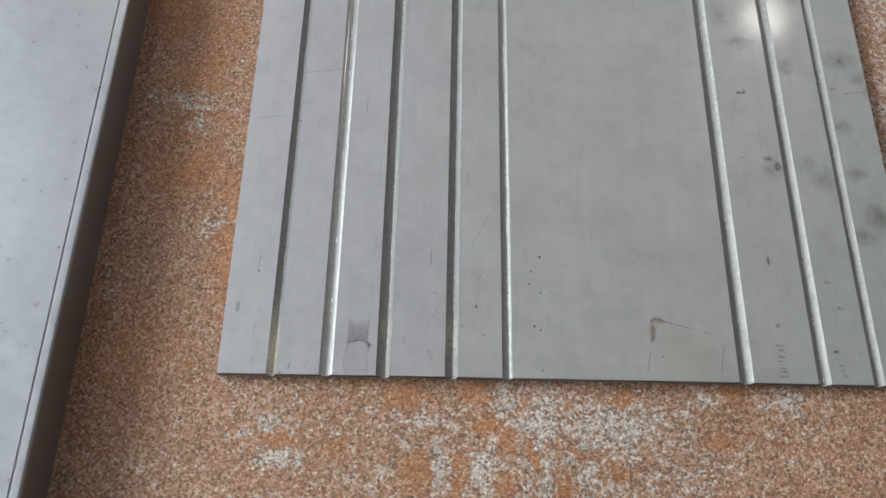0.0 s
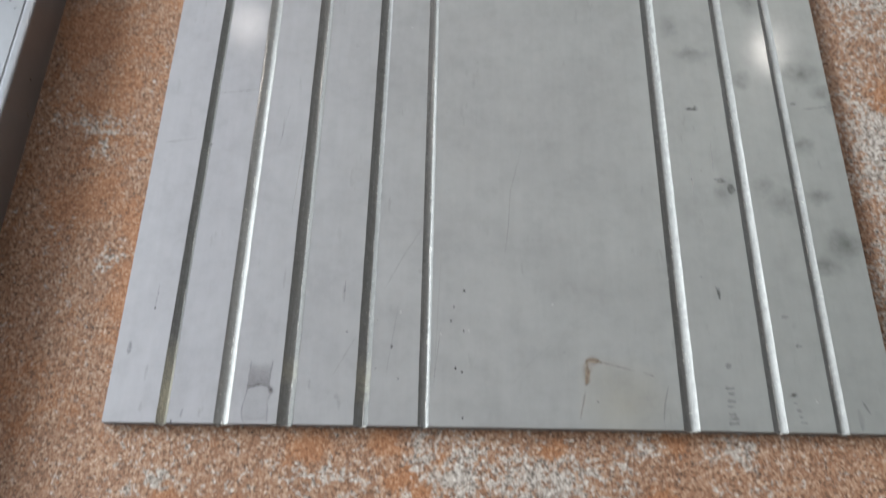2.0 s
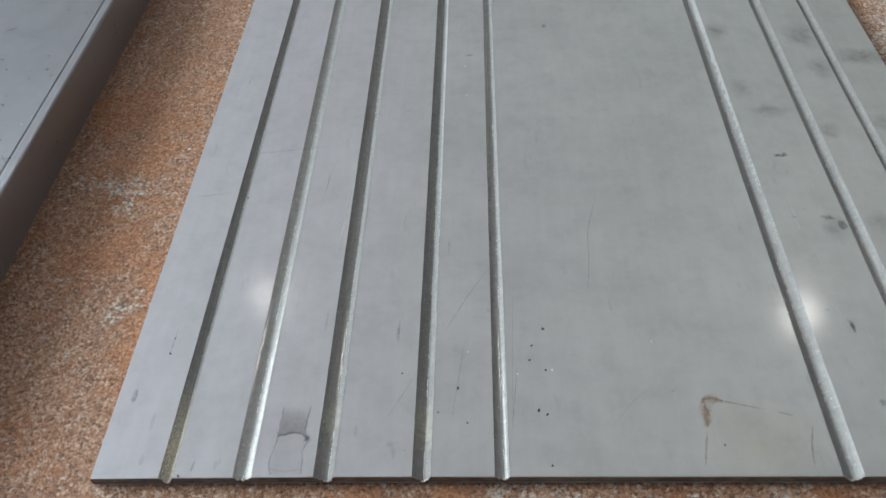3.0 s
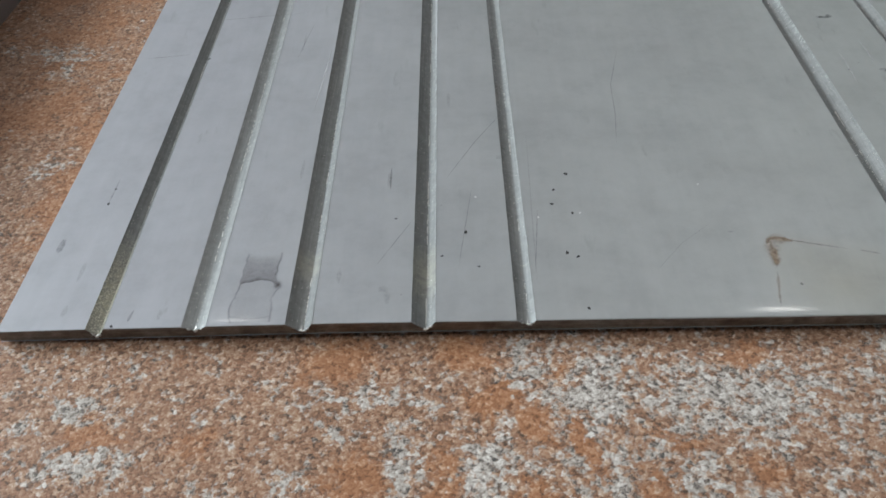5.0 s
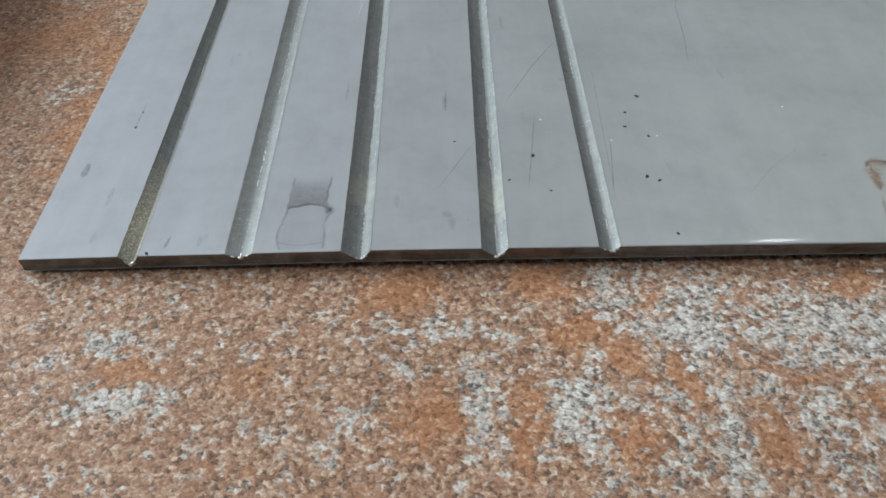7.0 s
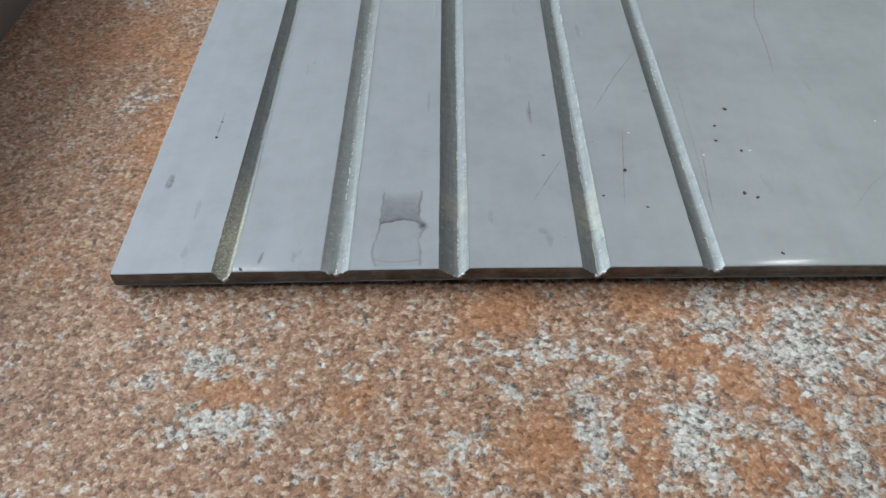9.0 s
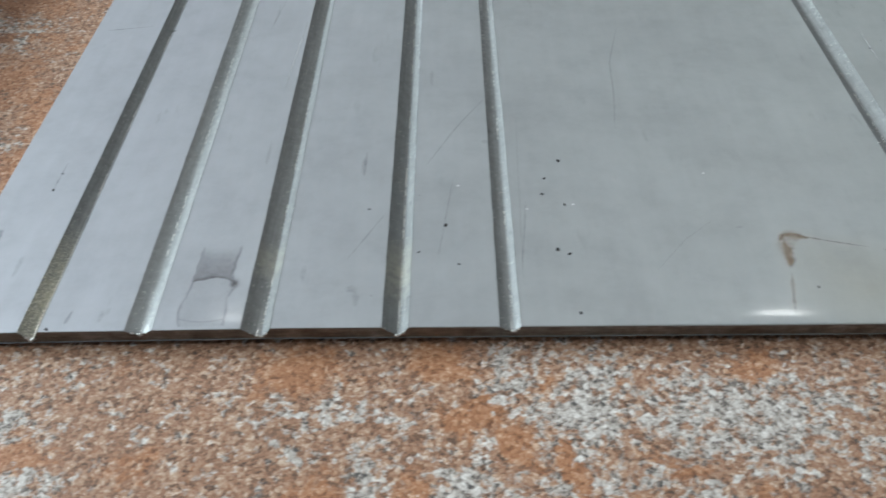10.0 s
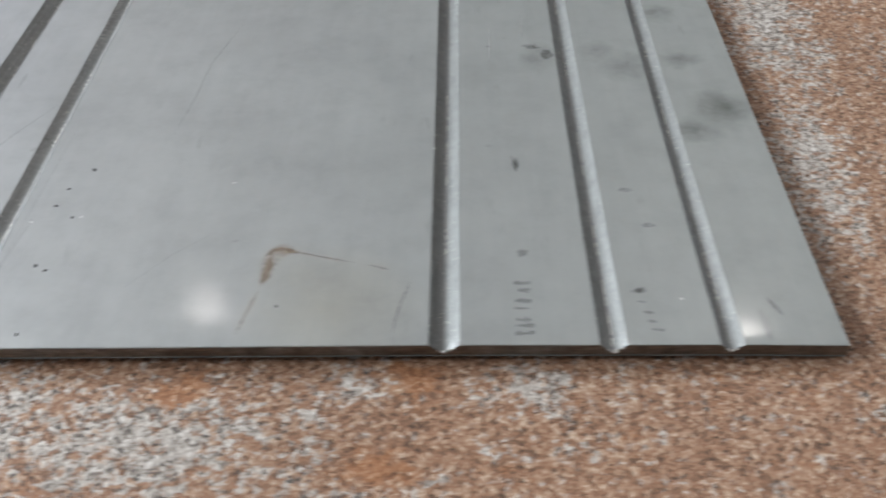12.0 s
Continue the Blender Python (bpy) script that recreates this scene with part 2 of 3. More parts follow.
    # tiny dark pits, sparse and of uneven size
    pits = n.new("ShaderNodeTexVoronoi")
    pits.inputs["Scale"].default_value = 105.0
    l.new(wobbled(n, l, co, 2200.0, 0.0006), pits.inputs["Vector"])
    chance = n.new("ShaderNodeSeparateColor")
    l.new(pits.outputs["Color"], chance.inputs[0])
    size = math_node(n, l, "MULTIPLY", math_node(n, l, "POWER", chance.outputs[0], 3.0), 0.03)
    dot = math_node(n, l, "LESS_THAN", pits.outputs["Distance"], size)
    dot = math_node(n, l, "MULTIPLY", dot, math_node(n, l, "GREATER_THAN", chance.outputs[1], 0.35))
    col = mix_node(n, l, math_node(n, l, "MULTIPLY", dot, 0.6), col, (0.07, 0.07, 0.07))
    l.new(col, b.inputs["Base Color"])
    b.inputs["Metallic"].default_value = 0.28
    rough = math_node(n, l, "ADD", math_node(n, l, "MULTIPLY", tone, 0.2), 0.38)
    rough = math_node(n, l, "ADD", rough, math_node(n, l, "MULTIPLY", smudge, 0.15))
    l.new(rough, b.inputs["Roughness"])
    b.inputs["Coat Weight"].default_value = 0.11
    b.inputs["Coat Roughness"].default_value = 0.1
    k = bump_node(n, l, drawn, 0.00006, 0.15, b)
    bump_node(n, l, fine, 0.00002, 0.3, b, k)
    return m


def make_panel_steel():
    m, n, l, b = material("pale_clean_steel")
    co = object_coords(n)
    wide = noise_node(n, l, co, 14.0, 4.0, 0.6).outputs["Fac"]
    fine = noise_node(n, l, co, 160.0, 4.0, 0.65).outputs["Fac"]
    col = ramp_node(n, l, wide, [(0.3, (0.37, 0.405, 0.455)), (0.7, (0.425, 0.46, 0.515))])
    col = mix_node(n, l, 1.0, col, ramp_node(n, l, fine, [(0.3, 0.95), (0.7, 1.03)]), "MULTIPLY")
    l.new(col, b.inputs["Base Color"])
    b.inputs["Metallic"].default_value = 0.85
    l.new(ramp_node(n, l, fine, [(0.3, 0.27), (0.7, 0.37)]), b.inputs["Roughness"])
    return m


def make_cut():
    m, n, l, b = material("machined_steel_cut")
    co = object_coords(n)
    stretch = n.new("ShaderNodeMapping")
    stretch.inputs["Scale"].default_value = (1.0, 0.03, 1.0)
    l.new(co, stretch.inputs["Vector"])
    lines = noise_node(n, l, stretch.outputs[0], 1800.0, 3.0, 0.6).outputs["Fac"]
    spots = noise_node(n, l, co, 420.0, 4.0, 0.7).outputs["Fac"]
    chat = n.new("ShaderNodeTexWave")
    chat.wave_type, chat.bands_direction = "BANDS", "Y"
    chat.inputs["Scale"].default_value, chat.inputs["Distortion"].default_value = 420.0, 1.2
    chat.inputs["Detail"].default_value = 1.0
    l.new(co, chat.inputs["Vector"])
    col = ramp_node(n, l, spots, [(0.22, (0.17, 0.178, 0.178)), (0.36, (0.262, 0.276, 0.28)), (0.7, (0.33, 0.346, 0.352))])
    col = mix_node(n, l, 1.0, col, ramp_node(n, l, lines, [(0.3, 0.78), (0.7, 1.08)]), "MULTIPLY")
    # straw-coloured lamp glints painted into three grooves; chatter where the cutter bit in
    place = blotches(n, l, co, [(0.0215, 0.010, 0.010, 0.026, 1.6), (0.0690, 0.0215, 0.008, 0.007, 0.7), (0.0980, 0.018, 0.008, 0.012, 0.8)])
    tint = math_node(n, l, "MULTIPLY", place, 0.6, True)
    col = mix_node(n, l, math_node(n, l, "MULTIPLY", tint, ramp_node(n, l, spots, [(0.35, 0.35), (0.6, 1.0)])), col, (0.58, 0.56, 0.44))
    chips = ramp_node(n, l, noise_node(n, l, co, 1500.0, 2.0, 0.6).outputs["Fac"], [(0.66, 0.0), (0.72, 1.0)])
    col = mix_node(n, l, math_node(n, l, "MULTIPLY", chips, 0.75), col, (0.72, 0.72, 0.70))
    # glitter at the first groove's mouth, painted as pale grains
    first = blotches(n, l, co, [(0.0215, 0.010, 0.010, 0.030, 2.0)])
    glint = ramp_node(n, l, noise_node(n, l, co, 2100.0, 2.0, 0.6).outputs["Fac"], [(0.52, 0.0), (0.6, 1.0)])
    col = mix_node(n, l, math_node(n, l, "MULTIPLY", glint, math_node(n, l, "MULTIPLY", first, 0.5, True)), col, (0.85, 0.83, 0.74))
    l.new(col, b.inputs["Base Color"])
    b.inputs["Metallic"].default_value = 0.3
    b.inputs["Coat Weight"].default_value, b.inputs["Coat Roughness"].default_value = 0.42, 0.13
    rough = ramp_node(n, l, spots, [(0.3, 0.55), (0.7, 0.44)])
    l.new(math_node(n, l, "SUBTRACT", rough, math_node(n, l, "MULTIPLY", tint, 0.1)), b.inputs["Roughness"])
    ridge = math_node(n, l, "MULTIPLY", chat.outputs["Fac"], math_node(n, l, "ADD", first, 0.04, True))
    k = bump_node(n, l, ridge, 0.00010, 0.7, b)
    bump_node(n, l, lines, 0.00005, 0.35, b, k)
    return m


def make_rim():
    m, n, l, b = material("sheared_steel_stone_reflection")
    co = object_coords(n)
    flat = n.new("ShaderNodeMapping")
    flat.inputs["Scale"].default_value = (0.12, 0.12, 1.0)
    l.new(co, flat.inputs["Vector"])
    lay = noise_node(n, l, flat.outputs[0], 1500.0, 3.0, 0.6).outputs["Fac"]
    spot = noise_node(n, l, co, 240.0, 4.0, 0.65).outputs["Fac"]
    # the granite's dark brown reflection is put into the colour of the sheared steel
    col = ramp_node(n, l, spot, [(0.3, (0.12, 0.098, 0.08)), (0.55, (0.22, 0.195, 0.173)), (0.75, (0.31, 0.29, 0.275))])
    col = mix_node(n, l, 1.0, col, ramp_node(n, l, lay, [(0.3, 0.65), (0.7, 1.1)]), "MULTIPLY")
    l.new(col, b.inputs["Base Color"])
    b.inputs["Metallic"].default_value, b.inputs["Roughness"].default_value = 0.55, 0.4
    bump_node(n, l, lay, 0.00006, 0.5, b)
    return m


def make_soft_mark(name, colour, strength, grain, thin=0.1):
    """A thin deposit whose cover fades towards its outline."""
    m, n, l, b = material(name)
    co = object_coords(n)
    at = n.new("ShaderNodeAttribute")
    at.attribute_name = "cover"
    no = noise_node(n, l, co, grain, 4.0, 0.7).outputs["Fac"]
    cov = math_node(n, l, "MULTIPLY", at.outputs["Fac"], ramp_node(n, l, no, [(0.3, thin), (0.6, 1.0)]))
    l.new(math_node(n, l, "MULTIPLY", cov, strength, True), b.inputs["Alpha"])
    l.new(mix_node(n, l, no, colour, tuple(c * 1.6 for c in colour)), b.inputs["Base Color"])
    b.inputs["Roughness"].default_value = 0.6
    return m


def make_paint(name, colour, rough=0.8):
    m, n, l, b = material(name)
    co = object_coords(n)
    no = noise_node(n, l, co, 1.7, 5.0, 0.6).outputs["Fac"]
    l.new(mix_node(n, l, no, tuple(c * 0.92 for c in colour), tuple(min(1, c * 1.05) for c in colour)), b.inputs["Base Color"])
    b.inputs["Roughness"].default_value = rough
    bump_node(n, l, noise_node(n, l, co, 220.0, 3.0).outputs["Fac"], 0.001, 0.15, b)
    return m


def make_burr():
    m, n, l, b = material("bright_torn_steel")
    no = noise_node(n, l, object_coords(n), 2500.0, 3.0).outputs["Fac"]
    l.new(ramp_node(n, l, no, [(0.3, (0.45, 0.45, 0.44)), (0.65, (0.8, 0.8, 0.79))]), b.inputs["Base Color"])
    b.inputs["Metallic"].default_value, b.inputs["Roughness"].default_value = 0.6, 0.35
    return m


def make_lamp_glow():
    m, n, l, b = material("lamp_diffuser")
    b.inputs["Emission Color"].default_value = (1.0, 0.96, 0.9, 1)
    b.inputs["Emission Strength"].default_value = 6.0
    return m


GRANITE, STEEL, CUT, RIM, PANEL_STEEL = make_granite(), make_steel(), make_cut(), make_rim(), make_panel_steel()
WALL, CEILING, FRAME = make_paint("wall_paint", (0.16, 0.16, 0.16)), make_paint("ceiling_paint", (0.5, 0.5, 0.5)), make_paint("window_frame_paint", (0.8, 0.8, 0.8), 0.4)
DARK_GRIT = make_paint("dark_grit", (0.025, 0.024, 0.026), 0.6)
BRIGHT_GRIT = make_paint("bright_metal_fleck", (0.85, 0.85, 0.85), 0.3)
BURR = make_burr()
GLOW = make_lamp_glow()
SCRATCH = make_soft_mark("scratch_dark", (0.09, 0.09, 0.085), 0.36, 500.0)
RUST = make_soft_mark("rust_film", (0.21, 0.10, 0.04), 0.42, 700.0)
STRAW = make_soft_mark("pale_rust_bloom", (0.28, 0.18, 0.09), 0.34, 500.0)
FAINT = make_soft_mark("faint_grey_smear", (0.14, 0.145, 0.15), 0.17, 1100.0)
OIL = make_soft_mark("dried_oil_film", (0.10, 0.088, 0.096), 0.95, 900.0, 0.62)
SOOT = make_soft_mark("dark_grime", (0.06, 0.06, 0.06), 0.55, 900.0)
INK = make_soft_mark("worn_ink", (0.13, 0.135, 0.135), 0.4, 900.0)
BRIGHT_SCRATCH = make_soft_mark("scratch_bright", (0.55, 0.56, 0.57), 0.6, 700.0)


# ---- building helpers ----
def finish(bm, mat, sharp=None):
    me = bpy.data.meshes.new("mesh")
    if sharp is not None:
        bm.normal_update()
        for f in bm.faces:
            f.smooth = True
        for e in bm.edges:
            if len(e.link_faces) == 2 and e.calc_face_angle(0) > sharp:
                e.smooth = False
    bm.to_mesh(me)
    bm.free()
    me.materials.append(mat)
    return me


def thing(name, label, category, bm=None, mat=None, kind="", group="", sharp=None):
    ob = new(name, finish(bm, mat, sharp) if bm else None)
    if bm is None:
        ob.empty_display_size = 0.02
    return tagged(ob, label, category, group, kind)


def part(name, bm, mat, parent, label="", sharp=None):
    ob = new(name, finish(bm, mat, sharp))
    ob.parent = parent
    return tagged(ob, label)


def box(bm, x0, y0, z0, x1, y1, z1, bevel=0.0):
    made = bmesh.ops.create_cube(bm, size=1)["verts"]
    for v in made:
        v.co = Vector((x0 + (v.co.x + 0.5) * (x1 - x0), y0 + (v.co.y + 0.5) * (y1 - y0), z0 + (v.co.z + 0.5) * (z1 - z0)))
    if bevel:
        es = list({e for v in made for e in v.link_edges})
        bmesh.ops.bevel(bm, geom=es, offset=bevel, segments=2, affect="EDGES")
    return bm


def grid_faces(bm, rows):
    for a, b in zip(rows, rows[1:]):
        for i in range(len(a) - 1):
            bm.faces.new((a[i], a[i + 1], b[i + 1], b[i]))


# ---- the room ----
# unseen walls, added and kept dark so that the grooves mirror something dark
X0, X1, Y0, Y1, H = -3.0, 3.2, -2.6, 3.6, 2.45
bm = bmesh.new()
rows = [[bm.verts.new((x, y, 0)) for x in (X0 - 0.2, -1, -0.3, 0, 0.3, 0.6, 1.5, X1 + 0.2)] for y in (Y0 - 0.2, -1, -0.3, 0, 0.3, 0.8, 2, Y1 + 0.2)]
grid_faces(bm, rows)
ext = bmesh.ops.extrude_face_region(bm, geom=list(bm.faces))
for v in ext["geom"]:
    if isinstance(v, bmesh.types.BMVert):
        v.co.z = -0.03
bmesh.ops.recalc_face_normals(bm, faces=bm.faces)
thing("floor", "speckled orange-red and grey polished granite slab floor", "floor", bm, GRANITE, "structure").location.z = -0.0008
thing("ceiling", "plain light grey painted ceiling", "ceiling", box(bmesh.new(), X0 - 0.2, Y0 - 0.2, H, X1 + 0.2, Y1 + 0.2, H + 0.15), CEILING, "structure")
thing("wall_south", "unseen assumed wall, dark grey for the reflections in the steel", "wall", box(bmesh.new(), X0, Y0 - 0.2, 0, X1, Y0, H), WALL, "structure")
thing("wall_east", "unseen assumed wall, dark grey for the reflections in the steel", "wall", box(bmesh.new(), X1, Y0 - 0.2, 0, X1 + 0.2, Y1 + 0.2, H), WALL, "structure")
WY0, WY1, WZ0, WZ1 = -1.0, 2.8, 1.0, 2.36
bm = bmesh.new()
box(bm, X0 - 0.2, Y0 - 0.2, 0, X0, WY0, H)
box(bm, X0 - 0.2, WY1, 0, X0, Y1 + 0.2, H)
box(bm, X0 - 0.2, WY0, 0, X0, WY1, WZ0)
box(bm, X0 - 0.2, WY0, WZ1, X0, WY1, H)
thing("wall_west", "unseen assumed wall, dark grey for the reflections, with a wide window opening", "wall", bm, WALL, "structure")
thing("wall_north", "unseen assumed wall, dark grey for the reflections in the steel", "wall", box(bmesh.new(), X0, Y1, 0, X1, Y1 + 0.2, H), WALL, "structure")


def window(name, width, height, m):
    """A white frame with a middle post, standing in its opening."""
    ob = thing(name, "wide white-framed window that lets daylight in", "window", kind="structure")
    bm = bmesh.new()
    for y in (0, width / 2 - 0.025, width - 0.05):
        box(bm, -0.14, y, 0, -0.08, y + 0.05, height)
    for z in (0, height - 0.05):
        box(bm, -0.139, 0.05, z, -0.081, width - 0.05, z + 0.05)
    part("window_frame", bm, FRAME, ob)
    ob.matrix_world = m


window("window_1", WY1 - WY0, WZ1 - WZ0, pose(X0, WY0, WZ0))


def downlight(x, y):
    ob = thing("ceiling_lamp", "small round recessed white ceiling lamp, lit", "lamp", group="ceiling lamps")
    bm = bmesh.new()
    segs, prof = 40, ((0.078, 0), (0.08, -0.012), (0.092, -0.014), (0.1, -0.008), (0.1, 0))
    rings = [[bm.verts.new((r * math.cos(a), r * math.sin(a), z)) for r, z in prof] for a in (2 * math.pi * i / segs for i in range(segs))]
    for i in range(segs):
        a, b = rings[i], rings[(i + 1) % segs]
        for j in range(len(prof) - 1):
            bm.faces.new((a[j], a[j + 1], b[j + 1], b[j]))
    part("ring", bm, FRAME, ob, "white trim ring", 0.6)
    bm = bmesh.new()
    bmesh.ops.create_circle(bm, cap_ends=True, segments=40, radius=0.0775)
    for v in bm.verts:
        v.co.z = -0.006
    part("diffuser", bm, GLOW, ob, "glowing round diffuser")
    ob.location = (x, y, H)


downlight(-0.83, 2.28)
downlight(1.36, 2.16)

# ---- the grooved steel sheet ----
WIDTH, LENGTH, THICK = 0.300, 0.56, 0.0032
# tip place, width to either side, depth, roundness of the bottom
GROOVES = [(0.0232, 0.0025, 0.0017, 0.0021, 1.15), (0.0461, 0.0031, 0.0025, 0.0009, 1.5), (0.0709, 0.0040, 0.0022, 0.0022, 1.25),
           (0.0992, 0.0033, 0.0023, 0.0022, 1.25), (0.1229, 0.0028, 0.0016, 0.0011, 1.5), (0.2222, 0.0030, 0.0031, 0.0018, 1.3),
           (0.2550, 0.0027, 0.0027, 0.0017, 1.3), (0.2776, 0.0021, 0.0025, 0.0015, 1.3)]
# how far each lengthwise line drifts sideways for each metre of length
DRIFT = [(0.0, 0.0), (0.1, 0.0), (0.123, -0.005), (0.2222, -0.005), (0.255, -0.009), (0.3, -0.009)]
BOW = [(0.0, 0.0001), (0.0235, 0.0005), (0.0708, 0.0012), (0.15, 0.0013), (0.2222, 0.0012), (0.2778, 0.0007), (0.3, 0.0002)]


def lift(x):
    """How far the slightly bowed sheet stands off the stone."""
    for (a, za), (b, zb) in zip(BOW, BOW[1:]):
        if x <= b:
            return za + (zb - za) * (x - a) / (b - a)
    return BOW[-1][1]


def drifted(x, y):
    """The lines of the sheet are not quite parallel."""
    for (a, ka), (b, kb) in zip(DRIFT, DRIFT[1:]):
        if x <= b:
            return x + y * (ka + (kb - ka) * (x - a) / (b - a))
    return x + y * DRIFT[-1][1]


def wave(x, y):
    curl = 0.00036 * math.exp(-y / 0.014) * (0.85 + 0.15 * noise.noise((x * 25, 0.5, 0))) - 0.0001
    # the shear drew the last two millimetres down a little
    lip = 0.6 + 0.5 * math.exp(-((x - 0.175) / 0.05) ** 2) + 0.15 * noise.noise((x * 120, 0.2, 0))
    curl -= 0.00022 * lip * math.exp(-y / 0.002)
    return curl + 0.00010 * noise.noise((x * 17, y * 11, 3.1)) + 0.00003 * noise.noise((x * 60, y * 40, 7.7))


def top(x, y):
    return lift(x) + THICK + wave(x, y)


def cut_depth(g, x):
    tip, wl_, wr_, d, p = g
    u = (x - tip) / (wl_ if x < tip else wr_)
    return 0.0 if abs(u) >= 1 else d * (1 - abs(u) ** p)


def sheet_columns():
    xs = [0.0, 0.00012, 0.0004, 0.0007, 0.0012, WIDTH - 0.0012, WIDTH - 0.0007, WIDTH - 0.0004, WIDTH - 0.00012, WIDTH]
    for tip, a, b, d, p in GROOVES:
        xs += [tip - a * u for u in (1.0, 0.8, 0.55, 0.3, 0.12)] + [tip] + [tip + b * u for u in (0.12, 0.3, 0.55, 0.8, 1.0)]
        xs += [tip - a - 0.0004, tip + b + 0.0004]
    for i in range(1, 60):
        x = WIDTH * i / 60
        if all(not (t - a - 0.0008 < x < t + b + 0.0008) for t, a, b, d, p in GROOVES):
            xs.append(x)
    return sorted(xs)


def edge_drop(d, r=0.0002):
    """The rounded arris of the sheared rim."""
    return 0.0 if d >= r else r * 0.7 * (1 - math.sqrt(max(0.0, 1 - (1 - d / r) ** 2)))


def front_radius(x):
    """The shear rolled the front arris over more widely along the middle."""
    return 0.00018 + 0.00015 * max(0.0, 1 - ((x - 0.17) / 0.07) ** 2) * (0.8 + 0.3 * noise.noise((x * 70, 0.3, 0)))


def build_sheet():
    ob = thing("steel_sheet", "flat grey steel sheet with eight lengthwise V-grooves lying on granite", "metal sheet")
    xs = sheet_columns()
    ys = [0.0, 0.00012, 0.00025, 0.0004, 0.0007, 0.0011, 0.0016, 0.0022, 0.0030] + [0.004, 0.006] + [0.004 * i for i in range(2, int(LENGTH / 0.004))] + [LENGTH - 0.0004, LENGTH]
    bm = bmesh.new()
    up, down = [], []
    for y in ys:
        r1, r2 = [], []
        for x in xs:
            d = max((cut_depth(g, x) for g in GROOVES), default=0.0)
            drop = edge_drop(min(x, WIDTH - x), 0.00015) + edge_drop(y, front_radius(x)) + edge_drop(LENGTH - y)
            ragged = 0.00006 * noise.noise((x * 300, 1.7, 0)) if y == 0 else 0.0
            sx = drifted(x, y)
            r1.append(bm.verts.new((sx, y + ragged, top(sx, y) - d - drop)))
            r2.append(bm.verts.new((sx, y, lift(sx))))
        up.append(r1)
        down.append(r2)
    grid_faces(bm, up)
    grid_faces(bm, [r[::-1] for r in down])
    part("body", bm, STEEL, ob, sharp=0.45)
    # the sheared rim, with the torn lower half set a hair back
    bm = bmesh.new()
    loop = [(x, 0.0) for x in xs] + [(WIDTH, y) for y in ys[1:]] + [(x, LENGTH) for x in xs[-2::-1]] + [(0.0, y) for y in ys[-2:0:-1]]
    rings = []
    for x, y in loop:
        d = max(cut_depth(g, x) for g in GROOVES) if y in (0.0, LENGTH) else 0.0
        drop = edge_drop(min(x, WIDTH - x), 0.00015) + edge_drop(y, front_radius(x)) + edge_drop(LENGTH - y)
        sx = drifted(x, y)
        hi, lo = top(sx, y) - d - drop, lift(sx)
        ox, oy = (-1 if x == 0 else 1 if x == WIDTH else 0), (-1 if y == 0 else 1 if y == LENGTH else 0)
        rag = 0.00006 * noise.noise((x * 300, 1.7, 0)) if y == 0 else 0.0
        tear = 0.45 + 0.12 * noise.noise((x * 90, y * 90, 5.0))
        ring = []
        for f, back in ((0.0, 0.0), (tear * 0.5, 0.0), (tear, 0.00001), (tear + 0.08, 0.00012), (0.9, 0.00010), (1.0, 0.00028)):
            jit = 0.00003 * noise.noise((x * 700, y * 700, f * 9)) if f > 0.5 else 0.0
            ring.append(bm.verts.new((sx - ox * (back + jit), y - oy * (back + jit) + rag, hi + (lo - hi) * f)))
        rings.append(ring)
    grid_faces(bm, rings + [rings[0]])
    bmesh.ops.recalc_face_normals(bm, faces=bm.faces)
    part("rim", bm, RIM, ob, "sheared edge, darkened with the stone's brown reflection", sharp=0.5)
    return ob


